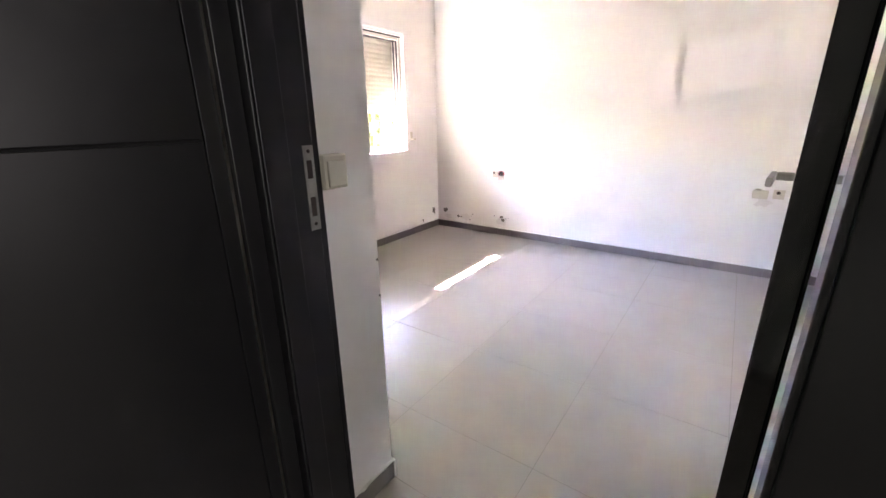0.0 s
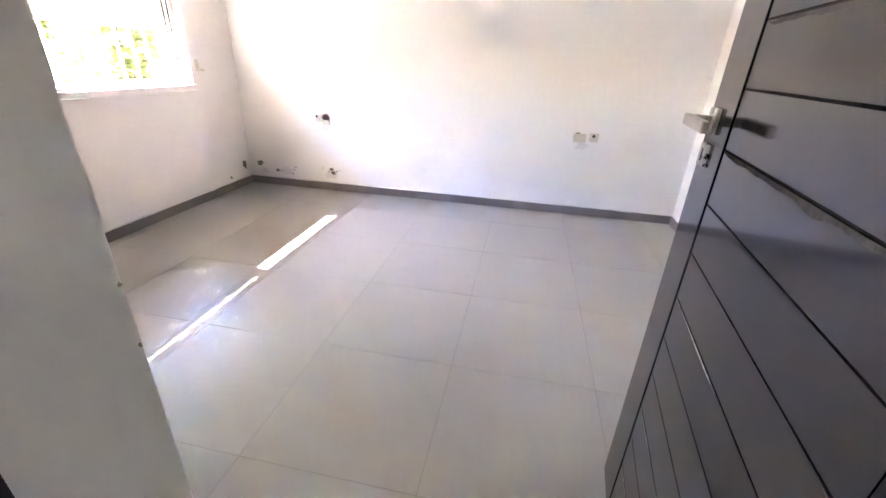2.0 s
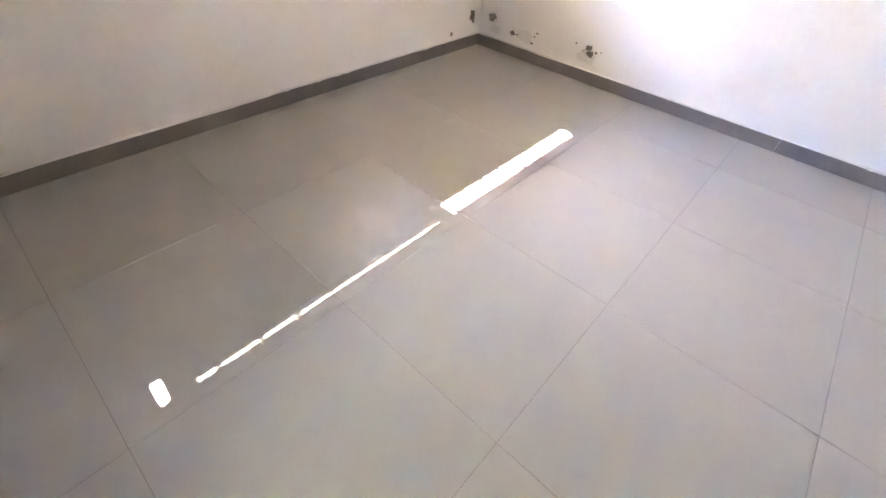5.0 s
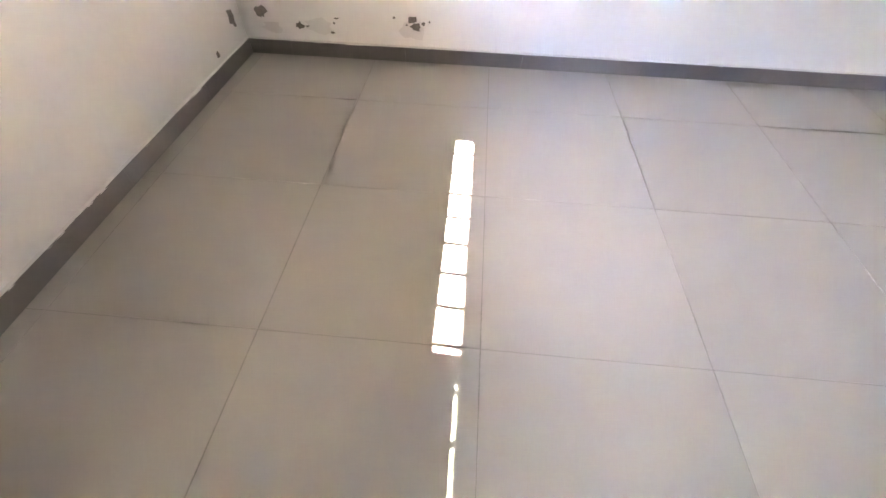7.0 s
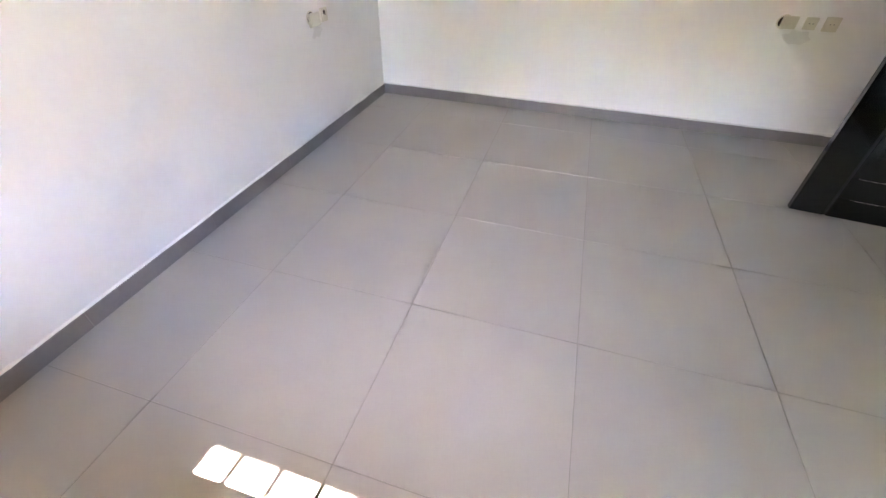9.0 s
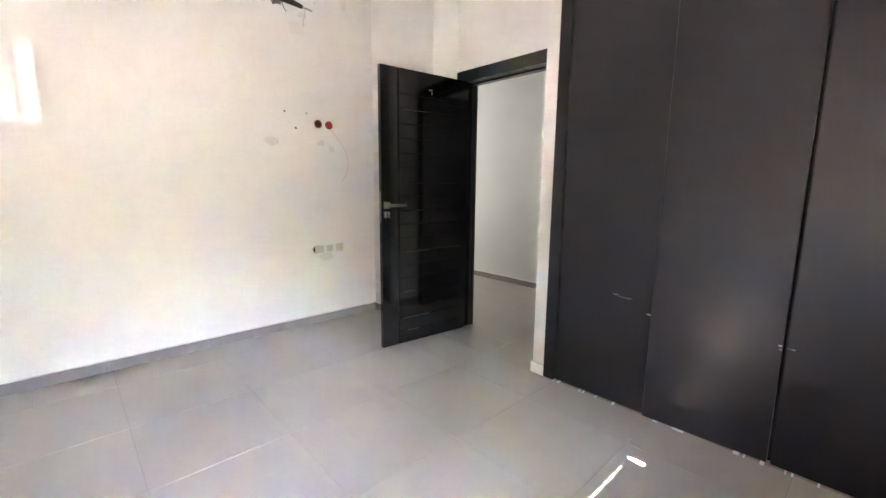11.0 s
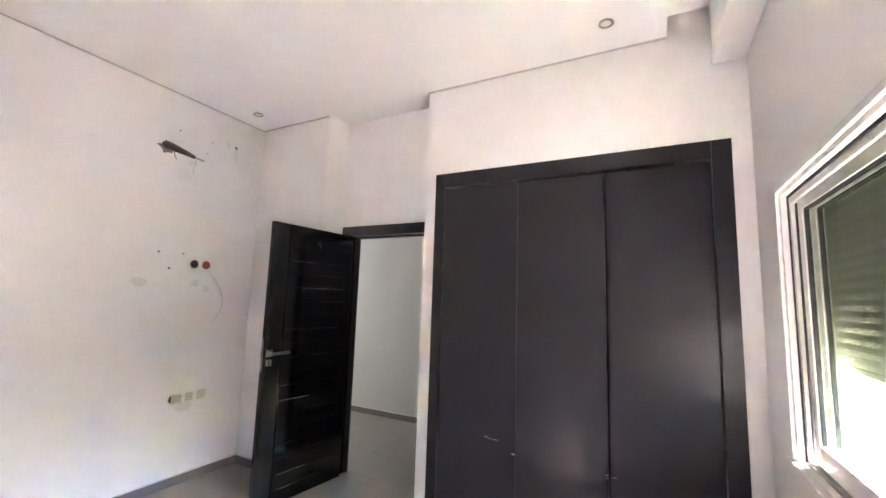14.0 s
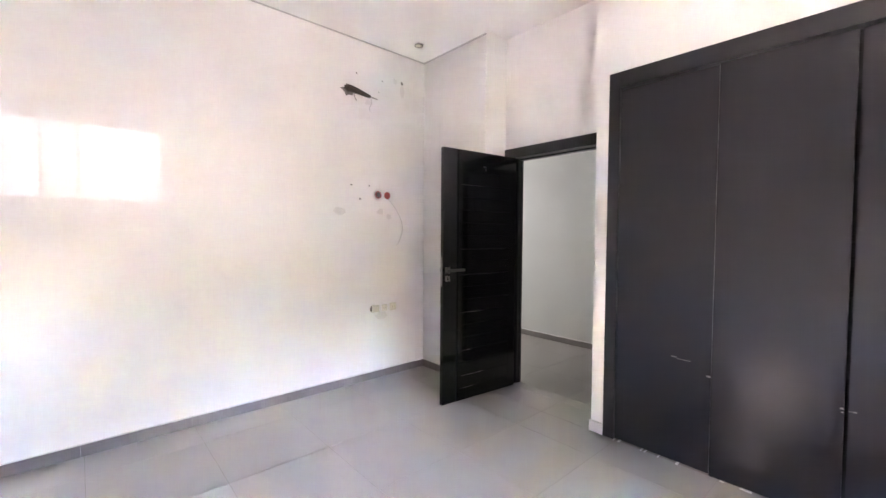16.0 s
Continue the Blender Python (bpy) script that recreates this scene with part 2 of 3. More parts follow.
structure("wall_beside_door", boxes([
    (NX1, W + 0.2, HY, D, -0.1, TOP), (NX0, NX1, HY, FY, OZ + 0.09, TOP),
    ]), WALL, "white painted wall beside and above the bedroom door", "wall")
structure("wall_wardrobe_corner", box(0, 0.096, D - 0.6, D, -0.1, TOP), WALL, "narrow white painted strip of wall beside the wardrobe", "wall")
structure("wall_wardrobe_end", box(1.955, NX0, HY, D, -0.1, TOP), WALL, "white painted end wall between wardrobe and door", "wall")
structure("wall_wardrobe_over", box(0.096, 1.955, D - 0.6, D, 2.49, TOP), WALL, "white painted wall over the built-in wardrobe", "wall")
structure("wall_wardrobe_back", box(0.0, 1.955, D - 0.7, D - 0.6, -0.1, TOP), WALL, "wall behind the wardrobe", "wall")
structure("ceiling", boxes([(0.39, W - 0.034, D + 0.034, -0.034, H, H + 0.06), (NX0 + 0.001, NX1 - 0.001, FY + 0.001, D + 0.034, H + 0.045, H + 0.08)]), CEIL, "white suspended plasterboard ceiling with a shadow gap", "ceiling")
# grey strip that paints the shade seen in the ceiling gap
structure("ceiling_gap_shade", boxes([
    (W - 0.034, W, D, 0, H + 0.004, H + 0.012), (NX1, W - 0.034, D, D + 0.034, H + 0.004, H + 0.012), (0.39, NX0 + 0.004, D, D + 0.034, H + 0.004, H + 0.012), (0.39, W - 0.034, -0.034, 0, H + 0.004, H + 0.012)]), GAP_SHADE, "grey recessed strip round the ceiling, colouring in the shade of its gap", "ceiling trim")
structure("roof_slab", box(-0.25, W + 0.2, HY, 0.2, TOP, TOP + 0.2), CEIL, "white painted concrete roof slab", "roof")
# unseen overhang, its depth set so only a narrow sun strip gets in
structure("eave", box(-2.715, -0.25, -3.85, 1.2, TOP, TOP + 0.2), RENDER, "deep cream rendered eave, unseen, added over the terrace to narrow the sun strip", "eave")
# second box is an unseen extension that keeps sky glow off the far wall
structure("wall_terrace_side", boxes([(-2.7, -0.25, -3.75, -3.6, -0.3, TOP), (-6.0, -2.7, -3.75, -3.6, -2.3, 2.6)]), CREAMWALL, "cream rendered side wall of the terrace, its outer stretch added to block sky glow", "wall")
structure("shutter_box", box(0, 0.165, D, 0, 2.945, TOP, 0.008), CEIL, "white boxed casing along the top of the window wall", "casing")

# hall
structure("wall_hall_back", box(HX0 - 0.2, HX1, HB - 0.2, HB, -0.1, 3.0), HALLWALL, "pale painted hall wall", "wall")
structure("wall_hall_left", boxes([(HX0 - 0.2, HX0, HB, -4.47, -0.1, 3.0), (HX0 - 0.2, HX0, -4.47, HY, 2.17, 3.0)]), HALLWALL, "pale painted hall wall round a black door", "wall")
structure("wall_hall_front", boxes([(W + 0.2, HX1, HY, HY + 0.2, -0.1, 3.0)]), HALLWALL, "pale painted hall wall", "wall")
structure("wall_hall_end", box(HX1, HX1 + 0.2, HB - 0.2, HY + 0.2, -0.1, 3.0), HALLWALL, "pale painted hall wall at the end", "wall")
structure("ceiling_hall", box(HX0 - 0.2, HX1 + 0.2, HB - 0.2, HY, 2.9, 3.1), CEIL, "white painted hall ceiling", "ceiling")

# ---- floor and skirting ----
floor = structure("floor", boxes([(-0.1, W + 0.1, D - 0.05, 0.05, -0.12, -0.0015), (NX0 - 0.05, NX1 + 0.05, HY, D - 0.05, -0.12, -0.0015), (HX0 - 0.1, HX1 + 0.1, HB - 0.05, HY, -0.12, -0.0015)]), GROUT, "floor of large greige satin porcelain tiles with thin joints", "floor")


def tile_floor():
    """Square tiles, cut where they meet the walls."""
    step, joint = 0.6, 0.0011
    areas = ((0.0, W, D, 0.0), (NX0, NX1, HY, D), (HX0, HX1, HB, HY))
    shared = {}
    for ax0, ax1, ay0, ay1 in areas:
        for i in range(-1, 11):
            for j in range(-10, 4):
                x0, x1 = 0.067 + i * step, 0.067 + (i + 1) * step
                y0, y1 = -1.618 + j * step, -1.618 + (j + 1) * step
                x0, x1, y0, y1 = max(x0, ax0), min(x1, ax1), max(y0, ay0), min(y1, ay1)
                if x1 - x0 < 0.012 or y1 - y0 < 0.012:
                    continue
                key = (round(x1 - x0, 3), round(y1 - y0, 3))
                if key not in shared:
                    w, h = (x1 - x0) / 2 - joint, (y1 - y0) / 2 - joint
                    shared[key] = mesh_of("tile", box(-w, w, -h, h, -0.01, 0, 0.0005), TILE)
                ob = new("tile", shared[key])
                ob.location = ((x0 + x1) / 2, (y0 + y1) / 2, random.uniform(-0.0002, 0.0002))
                ob.rotation_euler = (random.uniform(-0.0003, 0.0003), random.uniform(-0.0003, 0.0003), 0)
                ob.parent = floor


def skirting(name, x0, y0, x1, y1, nx, ny, phase=0.0, material=SKIRT):
    """A run of skirting tiles along a wall from one point to the other; n points into the room."""
    run = math.hypot(x1 - x0, y1 - y0)
    ux, uy = (x1 - x0) / run, (y1 - y0) / run
    holder = empty(name, (x0, y0, 0), "low grey tile skirting with a pale sealant line on top", "skirting", kind="structure")
    s = -phase
    while s < run:
        a, b = max(s, 0) + 0.0003, min(s + 0.6, run) - 0.0003
        s += 0.6
        if b - a < 0.01:
            continue
        t = 0.011 + random.uniform(-0.0012, 0.0012)
        h = 0.0725 + random.uniform(-0.0015, 0.0015)
        px, qx = sorted((x0 + ux * a, x0 + ux * b)) if ux else sorted((x0, x0 + nx * t))
        py, qy = sorted((y0 + uy * a, y0 + uy * b)) if uy else sorted((y0, y0 + ny * t))
        part("skirting_tile", box(px, qx, py, qy, 0.0005, h, 0.0012), material, holder)
    # ragged paint and sealant line along the top
    bm = bmesh.new()
    n = int(run / 0.02)
    rows = []
    for k in range(n + 1):
        d = run * k / n
        w = 0.010 + 0.004 * noise.noise(Vector((d * 6, x0 + y0, 0))) + 0.002 * noise.noise(Vector((d * 31, x0 - y0, 1)))
        hh = 0.075 + 0.003 * noise.noise(Vector((d * 9, x0, y0)))
        p = Vector((x0 + ux * d, y0 + uy * d, 0))
        nn = Vector((nx, ny, 0))
        rows.append([bm.verts.new(q) for q in (p + Vector((0, 0, 0.067)), p + nn * w + Vector((0, 0, 0.070)), p + nn * w * 0.9 + Vector((0, 0, hh)), p + nn * 0.001 + Vector((0, 0, hh + 0.003)))])
    for a, b in zip(rows, rows[1:]):
        for k in range(3):
            bm.faces.new((a[k], b[k], b[k + 1], a[k + 1]))
    part("sealant_line", bm, BEAD, holder, "uneven off-white sealant and paint")


skirting("baseboard_far", 0, 0, W, 0, 0, -1, 0.37)
skirting("baseboard_right", W, 0, W, D, -1, 0, 0.2)
skirting("baseboard_window", 0, 0, 0, D, 1, 0, 0.1)
skirting("baseboard_door_side", NX1, D, W, D, 0, 1, 0.3)
skirting("baseboard_niche", NX0, D, NX0, FY, 1, 0, 0.3)
skirting("baseboard_niche_end", 1.958, D, NX0 + 0.011, D, 0, 1, 0.3, WALL)
skirting("baseboard_hall", HX0, HB, HX1, HB, 0, 1, 0.25)
skirting("baseboard_hall_front", 4.3, HY, HX1, HY, 0, -1, 0.25)

# ---- window ----
window = empty("window_1", (0, (WY0 + WY1) / 2, WZ0), "cream aluminium sliding window, one half open, in a deep plastered reveal", "window", kind="structure")
FX0, FX1 = -0.115, -0.025
part("window_frame", boxes([
    (FX0, FX1, WY0, WY0 + 0.035, WZ0, WZ1), (FX0, FX1, WY1 - 0.035, WY1, WZ0, WZ1),
    (FX0, FX1, WY0 + 0.035, WY1 - 0.035, WZ1 - 0.04, WZ1), (FX0, FX1, WY0 + 0.035, WY1 - 0.035, WZ0, WZ0 + 0.018),
    (FX0, FX0 + 0.006, WY0 + 0.035, WY1 - 0.035, WZ0 + 0.018, WZ0 + 0.03), (FX0 + 0.042, FX0 + 0.048, WY0 + 0.035, WY1 - 0.035, WZ0 + 0.018, WZ0 + 0.03)], 0.002), CREAM, window, "cream aluminium outer frame with two tracks")
part("window_trim", boxes([
    (0.001, 0.014, WY0 - 0.045, WY0 - 0.018, WZ0 - 0.05, WZ1 + 0.045), (0.001, 0.014, WY1 + 0.002, WY1 + 0.03, WZ0 - 0.05, WZ1 + 0.045),
    (0.001, 0.014, WY0 - 0.018, WY1 + 0.002, WZ1 + 0.018, WZ1 + 0.045)], 0.003), WALL, window, "raised white plaster surround")
part("window_sill", box(-0.025, 0.028, WY0 - 0.04, WY1 + 0.03, WZ0 - 0.045, WZ0 - 0.002, 0.004), WALL, window, "white plastered ledge")


def sash(x, y0, y1):
    holder = part("sash", boxes([
        (x, x + 0.028, y0, y0 + 0.05, WZ0 + 0.024, WZ1 - 0.03), (x, x + 0.028, y1 - 0.05, y1, WZ0 + 0.024, WZ1 - 0.03),
        (x, x + 0.028, y0 + 0.05, y1 - 0.05, WZ1 - 0.085, WZ1 - 0.03), (x, x + 0.028, y0 + 0.05, y1 - 0.05, WZ0 + 0.024, WZ0 + 0.1010)], 0.002), CREAM, window, "cream sliding sash")
    g = 0.006
    part("gasket", boxes([
        (x + 0.006, x + 0.022, y0 + 0.05, y0 + 0.05 + g, WZ0 + 0.0955, WZ1 - 0.085), (x + 0.006, x + 0.022, y1 - 0.05 - g, y1 - 0.05, WZ0 + 0.0955, WZ1 - 0.085),
        (x + 0.006, x + 0.022, y0 + 0.05 + g, y1 - 0.05 - g, WZ1 - 0.085 - g, WZ1 - 0.085), (x + 0.006, x + 0.022, y0 + 0.05 + g, y1 - 0.05 - g, WZ0 + 0.0955, WZ0 + 0.0955 + g)]), RUBBER, holder, "black rubber gasket")
    part("pane", box(x + 0.012, x + 0.016, y0 + 0.051, y1 - 0.051, WZ0 + 0.0965, WZ1 - 0.086), glass, holder, "clear glass pane")


mid = (WY0 + WY1) / 2
sash(FX0 + 0.010, WY0 + 0.080, mid + 0.05)
sash(FX0 + 0.052, WY0 + 0.085, mid + 0.07)
for x in (FX0 + 0.020, FX0 + 0.058):
    part("track_brush", boxes([
        (x, x + 0.018, WY0 + 0.0352, WY0 + 0.046, WZ0 + 0.031, WZ1 - 0.042), (x, x + 0.013, WY1 - 0.042, WY1 - 0.0352, WZ0 + 0.02, WZ1 - 0.042),
        (x, x + 0.013, WY0 + 0.042, WY1 - 0.042, WZ1 - 0.047, WZ1 - 0.0402), (x, x + 0.013, WY0 + 0.042, WY1 - 0.042, WZ0 + 0.0182, WZ0 + 0.0215)]), RUBBER, window, "black brush seal in a sash track")
part("frame_gasket", boxes([
    (FX1 - 0.002, FX1 + 0.004, WY0 + 0.001, WY0 + 0.014, WZ0 + 0.001, WZ1 - 0.001), (FX1 - 0.002, FX1 + 0.004, WY0 + 0.014, WY1 - 0.001, WZ1 - 0.014, WZ1 - 0.001)]), RUBBER, window, "black gasket line round the frame")

# roller shutter, two thirds down
shutter = empty("roller_shutter", (-0.16, mid, 1.325), "grey-green slatted roller shutter, pulled two thirds down outside the window", "shutter")
for k in range(19):
    z = 1.345 + k * 0.0418
    bm = bmesh.new()
    prof = [(-0.166, z), (-0.171, z + 0.012), (-0.172, z + 0.022), (-0.170, z + 0.034), (-0.165, z + 0.0415), (-0.160, z + 0.0415), (-0.158, z + 0.02), (-0.160, z)]
    a = [bm.verts.new((x, VY0 + 0.008, zz)) for x, zz in prof]
    b = [bm.verts.new((x, VY1 - 0.008, zz)) for x, zz in prof]
    for i in range(len(prof)):
        j = (i + 1) % len(prof)
        bm.faces.new((a[i], a[j], b[j], b[i]))
    bm.faces.new(a[::-1])
    bm.faces.new(b)
    part("slat", bm, SLAT, shutter)
part("bottom_bar", box(-0.174, -0.157, VY0 + 0.008, VY1 - 0.008, 1.323, 1.346, 0.003), SLAT, shutter)
for y0, y1 in ((VY0 + 0.001, VY0 + 0.026), (VY1 - 0.026, VY1 - 0.001)):
    part("guide_rail", boxes([(-0.185, -0.176, y0, y1, WZ0, WZ1 + 0.04), (-0.155, -0.146, y0, y1, WZ0, WZ1 + 0.04)], 0.001), CREAM, shutter, "cream guide rail")

grille = empty("window_grille", (-0.222, mid, WZ0), "white painted iron security grille with upright bars", "grille")
for k in range(20):
    y = -2.842 + k * 0.12
    part("bar", rod([(-0.222, y, WZ0), (-0.222, y, WZ1)], 0.0085, 10), IRON, grille)
for z in (WZ0 + 0.02, WZ1 - 0.1):
    part("rail", box(-0.2125, -0.2065, VY0, VY1, z - 0.012, z + 0.012, 0.001), IRON, grille)

strap = empty("shutter_strap_bracket", (0, -0.47, 1.08), "small white plastic strap bracket screwed beside the window", "bracket")
part("plate", box(0.0, 0.006, -0.49, -0.455, 1.04, 1.13, 0.002), PLASTIC, strap)
part("arm", box(0.006, 0.03, -0.478, -0.43, 1.045, 1.06, 0.002), PLASTIC, strap)

# ---- wardrobe ----
ward = empty("built_in_wardrobe", (1.02, D, 0), "tall black satin three-door built-in wardrobe, scratched low down", "wardrobe")
wx0, wx1, fw = 0.096, 1.955, 0.075
part("frame_post", box(wx0, wx0 + fw + 0.02, D - 0.06, D + 0.016, 0.004, 2.49, 0.0008), BLACK, ward)
part("frame_post", box(wx1 - fw, wx1, D - 0.06, D + 0.016, 0.004, 2.49, 0.0008), BLACK, ward)
part("frame_head", box(wx0 + fw + 0.0215, wx1 - fw - 0.0015, D - 0.06, D + 0.016, 2.385, 2.49, 0.0008), BLACK, ward)
# solid filler; the shade behind the door gaps is in its colour
part("back", box(wx0, wx1, D - 0.55, D - 0.06, 0.004, 2.47), GAP, ward, "near-black block painting the shade inside the wardrobe")
joints = (wx0 + fw + 0.022, 0.756, 1.313, wx1 - fw - 0.002)
gaps = (0.0075, 0.008, 0.0036, 0.004)
for k in range(3):
    a, b = joints[k] + gaps[k], joints[k + 1] - gaps[k + 1]
    bm = box(a, b, D - 0.022, D + 0.004, 0.012, 2.369, 0.0004)
    if k == 1:  # stands a little ajar
        bmesh.ops.rotate(bm, cent=(a, D - 0.022, 0), matrix=Matrix.Rotation(radians(2.4), 3, "Z"), verts=bm.verts[:])
    part("wardrobe_door", bm, BLACK, ward)
# scratches in line where a latch has rubbed
for x0, x1, z, t in ((1.500, 1.530, 0.655, 0.008), (1.425, 1.500, 0.648, 0.003), (1.318, 1.340, 0.578, 0.010), (1.298, 1.309, 0.574, 0.006), (1.19, 1.255, 0.571, 0.003), (1.255, 1.285, 0.573, 0.005), (0.764, 0.780, 0.572, 0.009), (0.72, 0.748, 0.569, 0.004), (0.764, 0.774, 0.556, 0.006)):
    part("scratch", box(x0, x1, D + 0.0035, D + 0.0046, z, z + t, 0.0006), SCUFF_AND_GLINT, ward, "pale scratch in the lacquer")
# ragged paint and filler along its foot
bm = bmesh.new()
x = wx0
before = None
while x < wx1:
    k = noise.noise(Vector((x * 11, 3, 0))) + 0.5 * noise.noise(Vector((x * 47, 5, 0)))
    now = None
    if k > 0.1:
        hgt = 0.002 + 0.009 * min(1, k + 0.08)
        now = [bm.verts.new(p) for p in ((x, D + 0.0185 + 0.006 * min(1, k + 0.08), 0.0004), (x, D + 0.0175, hgt * 0.7), (x, D + 0.0165, hgt), (x, D - 0.01, hgt))]
        if before:
            for i in range(3):
                bm.faces.new((before[i], now[i], now[i + 1], before[i + 1]))
    before = now
    x += 0.008
part("foot_filler", bm, BEAD, ward, "ragged white filler along the floor", "stuff")

# ---- bedroom door ----
door_frame = empty("door_frame", ((OX0 + OX1) / 2, FY, 0), "black lacquered door frame with a worn metal strike plate", "door frame", kind="structure")
part("jamb", boxes([(NX0 + 0.001, OX0, FY - 0.002, FY + 0.014, 0.001, OZ + 0.09), (OX0 - 0.03, OX0, HY, FY - 0.002, 0.001, OZ), (NX0 - 0.01, OX0 - 0.0305, HY, FY - 0.002, 0.001, OZ + 0.09), (OX0, OX0 + 0.008, HY - 0.012, HY + 0.045, 0.001, OZ - 0.012)], 0.0015), BLACK, door_frame)
part("jamb", boxes([(OX1 + 0.012, NX1 - 0.001, FY - 0.002, FY + 0.014, 0.001, OZ + 0.09), (OX1, NX1, HY, FY - 0.062, 0.001, OZ + 0.09), (OX1 - 0.008, OX1, HY - 0.012, HY + 0.018, 0.001, OZ - 0.012)], 0.0015), BLACK, door_frame)
part("rebate", box(OX1 + 0.012, NX1, FY - 0.0615, FY - 0.002, 0.001, OZ + 0.09), MATTE, door_frame, "dull black rebate behind the hinges")
part("seal", box(OX1 - 0.003, OX1, HY + 0.0185, HY + 0.030, 0.001, OZ - 0.012, 0.001), RUBBER, door_frame, "black rubber door seal")
part("lintel", boxes([(OX0, OX1 + 0.012, FY - 0.002, FY + 0.014, OZ, OZ + 0.09), (OX0 - 0.03, OX1, HY, FY - 0.002, OZ, OZ + 0.09), (OX0 + 0.008, OX1 - 0.008, HY - 0.012, HY + 0.045, OZ - 0.012, OZ)], 0.0015), BLACK, door_frame)
part("hall_architrave", boxes([
    (HX0 + 0.001, OX0, HY - 0.016, HY - 0.001, 0.001, OZ + 0.09), (OX1, OX1 + 0.085, HY - 0.016, HY - 0.001, 0.001, OZ + 0.09),
    (OX0, OX1, HY - 0.016, HY - 0.001, OZ, OZ + 0.09)], 0.002), BLACK, door_frame)
# strike plate
sx = OX0 + 0.0015
sp = part("strike_plate", boxes([
    (OX0, sx, FY - 0.028, FY - 0.022, 1.033, 1.217), (OX0, sx, FY - 0.008, FY - 0.002, 1.033, 1.217),
    (OX0, sx, FY - 0.022, FY - 0.008, 1.033, 1.064), (OX0, sx, FY - 0.022, FY - 0.008, 1.107, 1.147), (OX0, sx, FY - 0.022, FY - 0.008, 1.186, 1.217)]), DULL, door_frame, "worn zinc strike plate with two slots")
part("slot", box(OX0 - 0.001, OX0 + 0.0006, FY - 0.022, FY - 0.008, 1.064, 1.107), HOLE, sp)
part("slot", box(OX0 - 0.001, OX0 + 0.0006, FY - 0.022, FY - 0.008, 1.147, 1.186), HOLE, sp)
for z in (1.047, 1.205):
    part("screw", ring((sx, FY - 0.015, z), (1, 0, 0), 0.004, 0, 0.001, 10), HOLE, sp)

# leaf: local frame, u along the leaf from the hinge, n out of its grooved face
HINGE, LOCK = Vector((2.960, -3.404, 0)), Vector((3.046, -2.592, 0))
u_way = (LOCK - HINGE).normalized()
LEN = (LOCK - HINGE).length
leaf_m = Matrix.Translation(HINGE) @ Matrix.Rotation(math.atan2(u_way.y, u_way.x), 4, "Z")
leaf = empty("bedroom_door", HINGE, "open black lacquered door with scuffed horizontal grooves and a nickel lever", "door")


def on_leaf(name, bm, material, parent=leaf, label=""):
    """Places a piece given as (along the leaf, out of its back, up)."""
    bmesh.ops.transform(bm, matrix=leaf_m, verts=bm.verts[:])
    return part(name, bm, material, parent, label)


LH0, LH1 = 0.010, 2.100
T = 0.034
G0, G1 = 0.085, LEN - 0.142      # grooved field
# in leaf space +y is the grooved face (towards the window side)
on_leaf("core", box(0.002, LEN - 0.002, -T + 0.004, -0.0045, LH0 + 0.002, LH1 - 0.002), GAP, label="dark bottom of the grooves")
on_leaf("back_skin", box(0, LEN, -T, -T + 0.004, LH0, LH1, 0.001), GLOSS)
on_leaf("lock_stile", box(G1 + 0.0025, LEN, -T + 0.004, 0, LH0, LH1, 0.0012), GLOSS)
on_leaf("hinge_stile", box(0, G0 - 0.0012, -T + 0.004, 0, LH0, LH1, 0.0012), GLOSS)
zs = [LH0] + [1.285 + 0.1065 * k for k in range(-11, 7)] + [LH1]
for a, b in zip(zs, zs[1:]):
    on_leaf("panel", box(G0 if a < 1.0 else G0 - 0.0012, G1 - 0.011, -0.0045, 0.0, a + (0.0018 if a > LH0 else 0), b - (0.0018 if b < LH1 else 0), 0.0009), GLOSS)
lever = on_leaf("lever_handle", boxes([(LEN - 0.068, LEN - 0.018, 0.0, 0.009, 1.087, 1.137)], 0.002), STEEL, label="brushed nickel lever on a square rose")
on_leaf("lever_bar", boxes([(LEN - 0.053, LEN - 0.033, 0.009, 0.045, 1.102, 1.122), (LEN - 0.185, LEN - 0.033, 0.045, 0.058, 1.101, 1.123)], 0.003), STEEL, lever)
rose = on_leaf("lock_rose", box(LEN - 0.066, LEN - 0.020, 0.0, 0.007, 1.020, 1.066, 0.002), STEEL, label="square nickel lock rose")
on_leaf("keyhole", box(LEN - 0.047, LEN - 0.039, 0.0065, 0.0078, 1.030, 1.056, 0.0004), HOLE, rose)
rear = on_leaf("rear_lever", boxes([(LEN - 0.068, LEN - 0.018, -T - 0.009, -T, 1.087, 1.137), (LEN - 0.053, LEN - 0.033, -T - 0.045, -T - 0.009, 1.102, 1.122), (LEN - 0.175, LEN - 0.033, -T - 0.058, -T - 0.045, 1.101, 1.123)], 0.002), STEEL)
face = on_leaf("lock_faceplate", box(LEN - 0.0005, LEN + 0.002, -0.031, -0.009, 0.98, 1.22, 0.0005), STEEL, label="nickel lock faceplate on the door edge")
on_leaf("latch", box(LEN + 0.002, LEN + 0.010, -0.026, -0.014, 1.09, 1.125, 0.002), STEEL, face)
for z in (0.25, 1.85):
    on_leaf("hinge", rod([(-0.006, -T + 0.006, z - 0.05), (-0.006, -T + 0.006, z + 0.05)], 0.006, 10), BLACK)
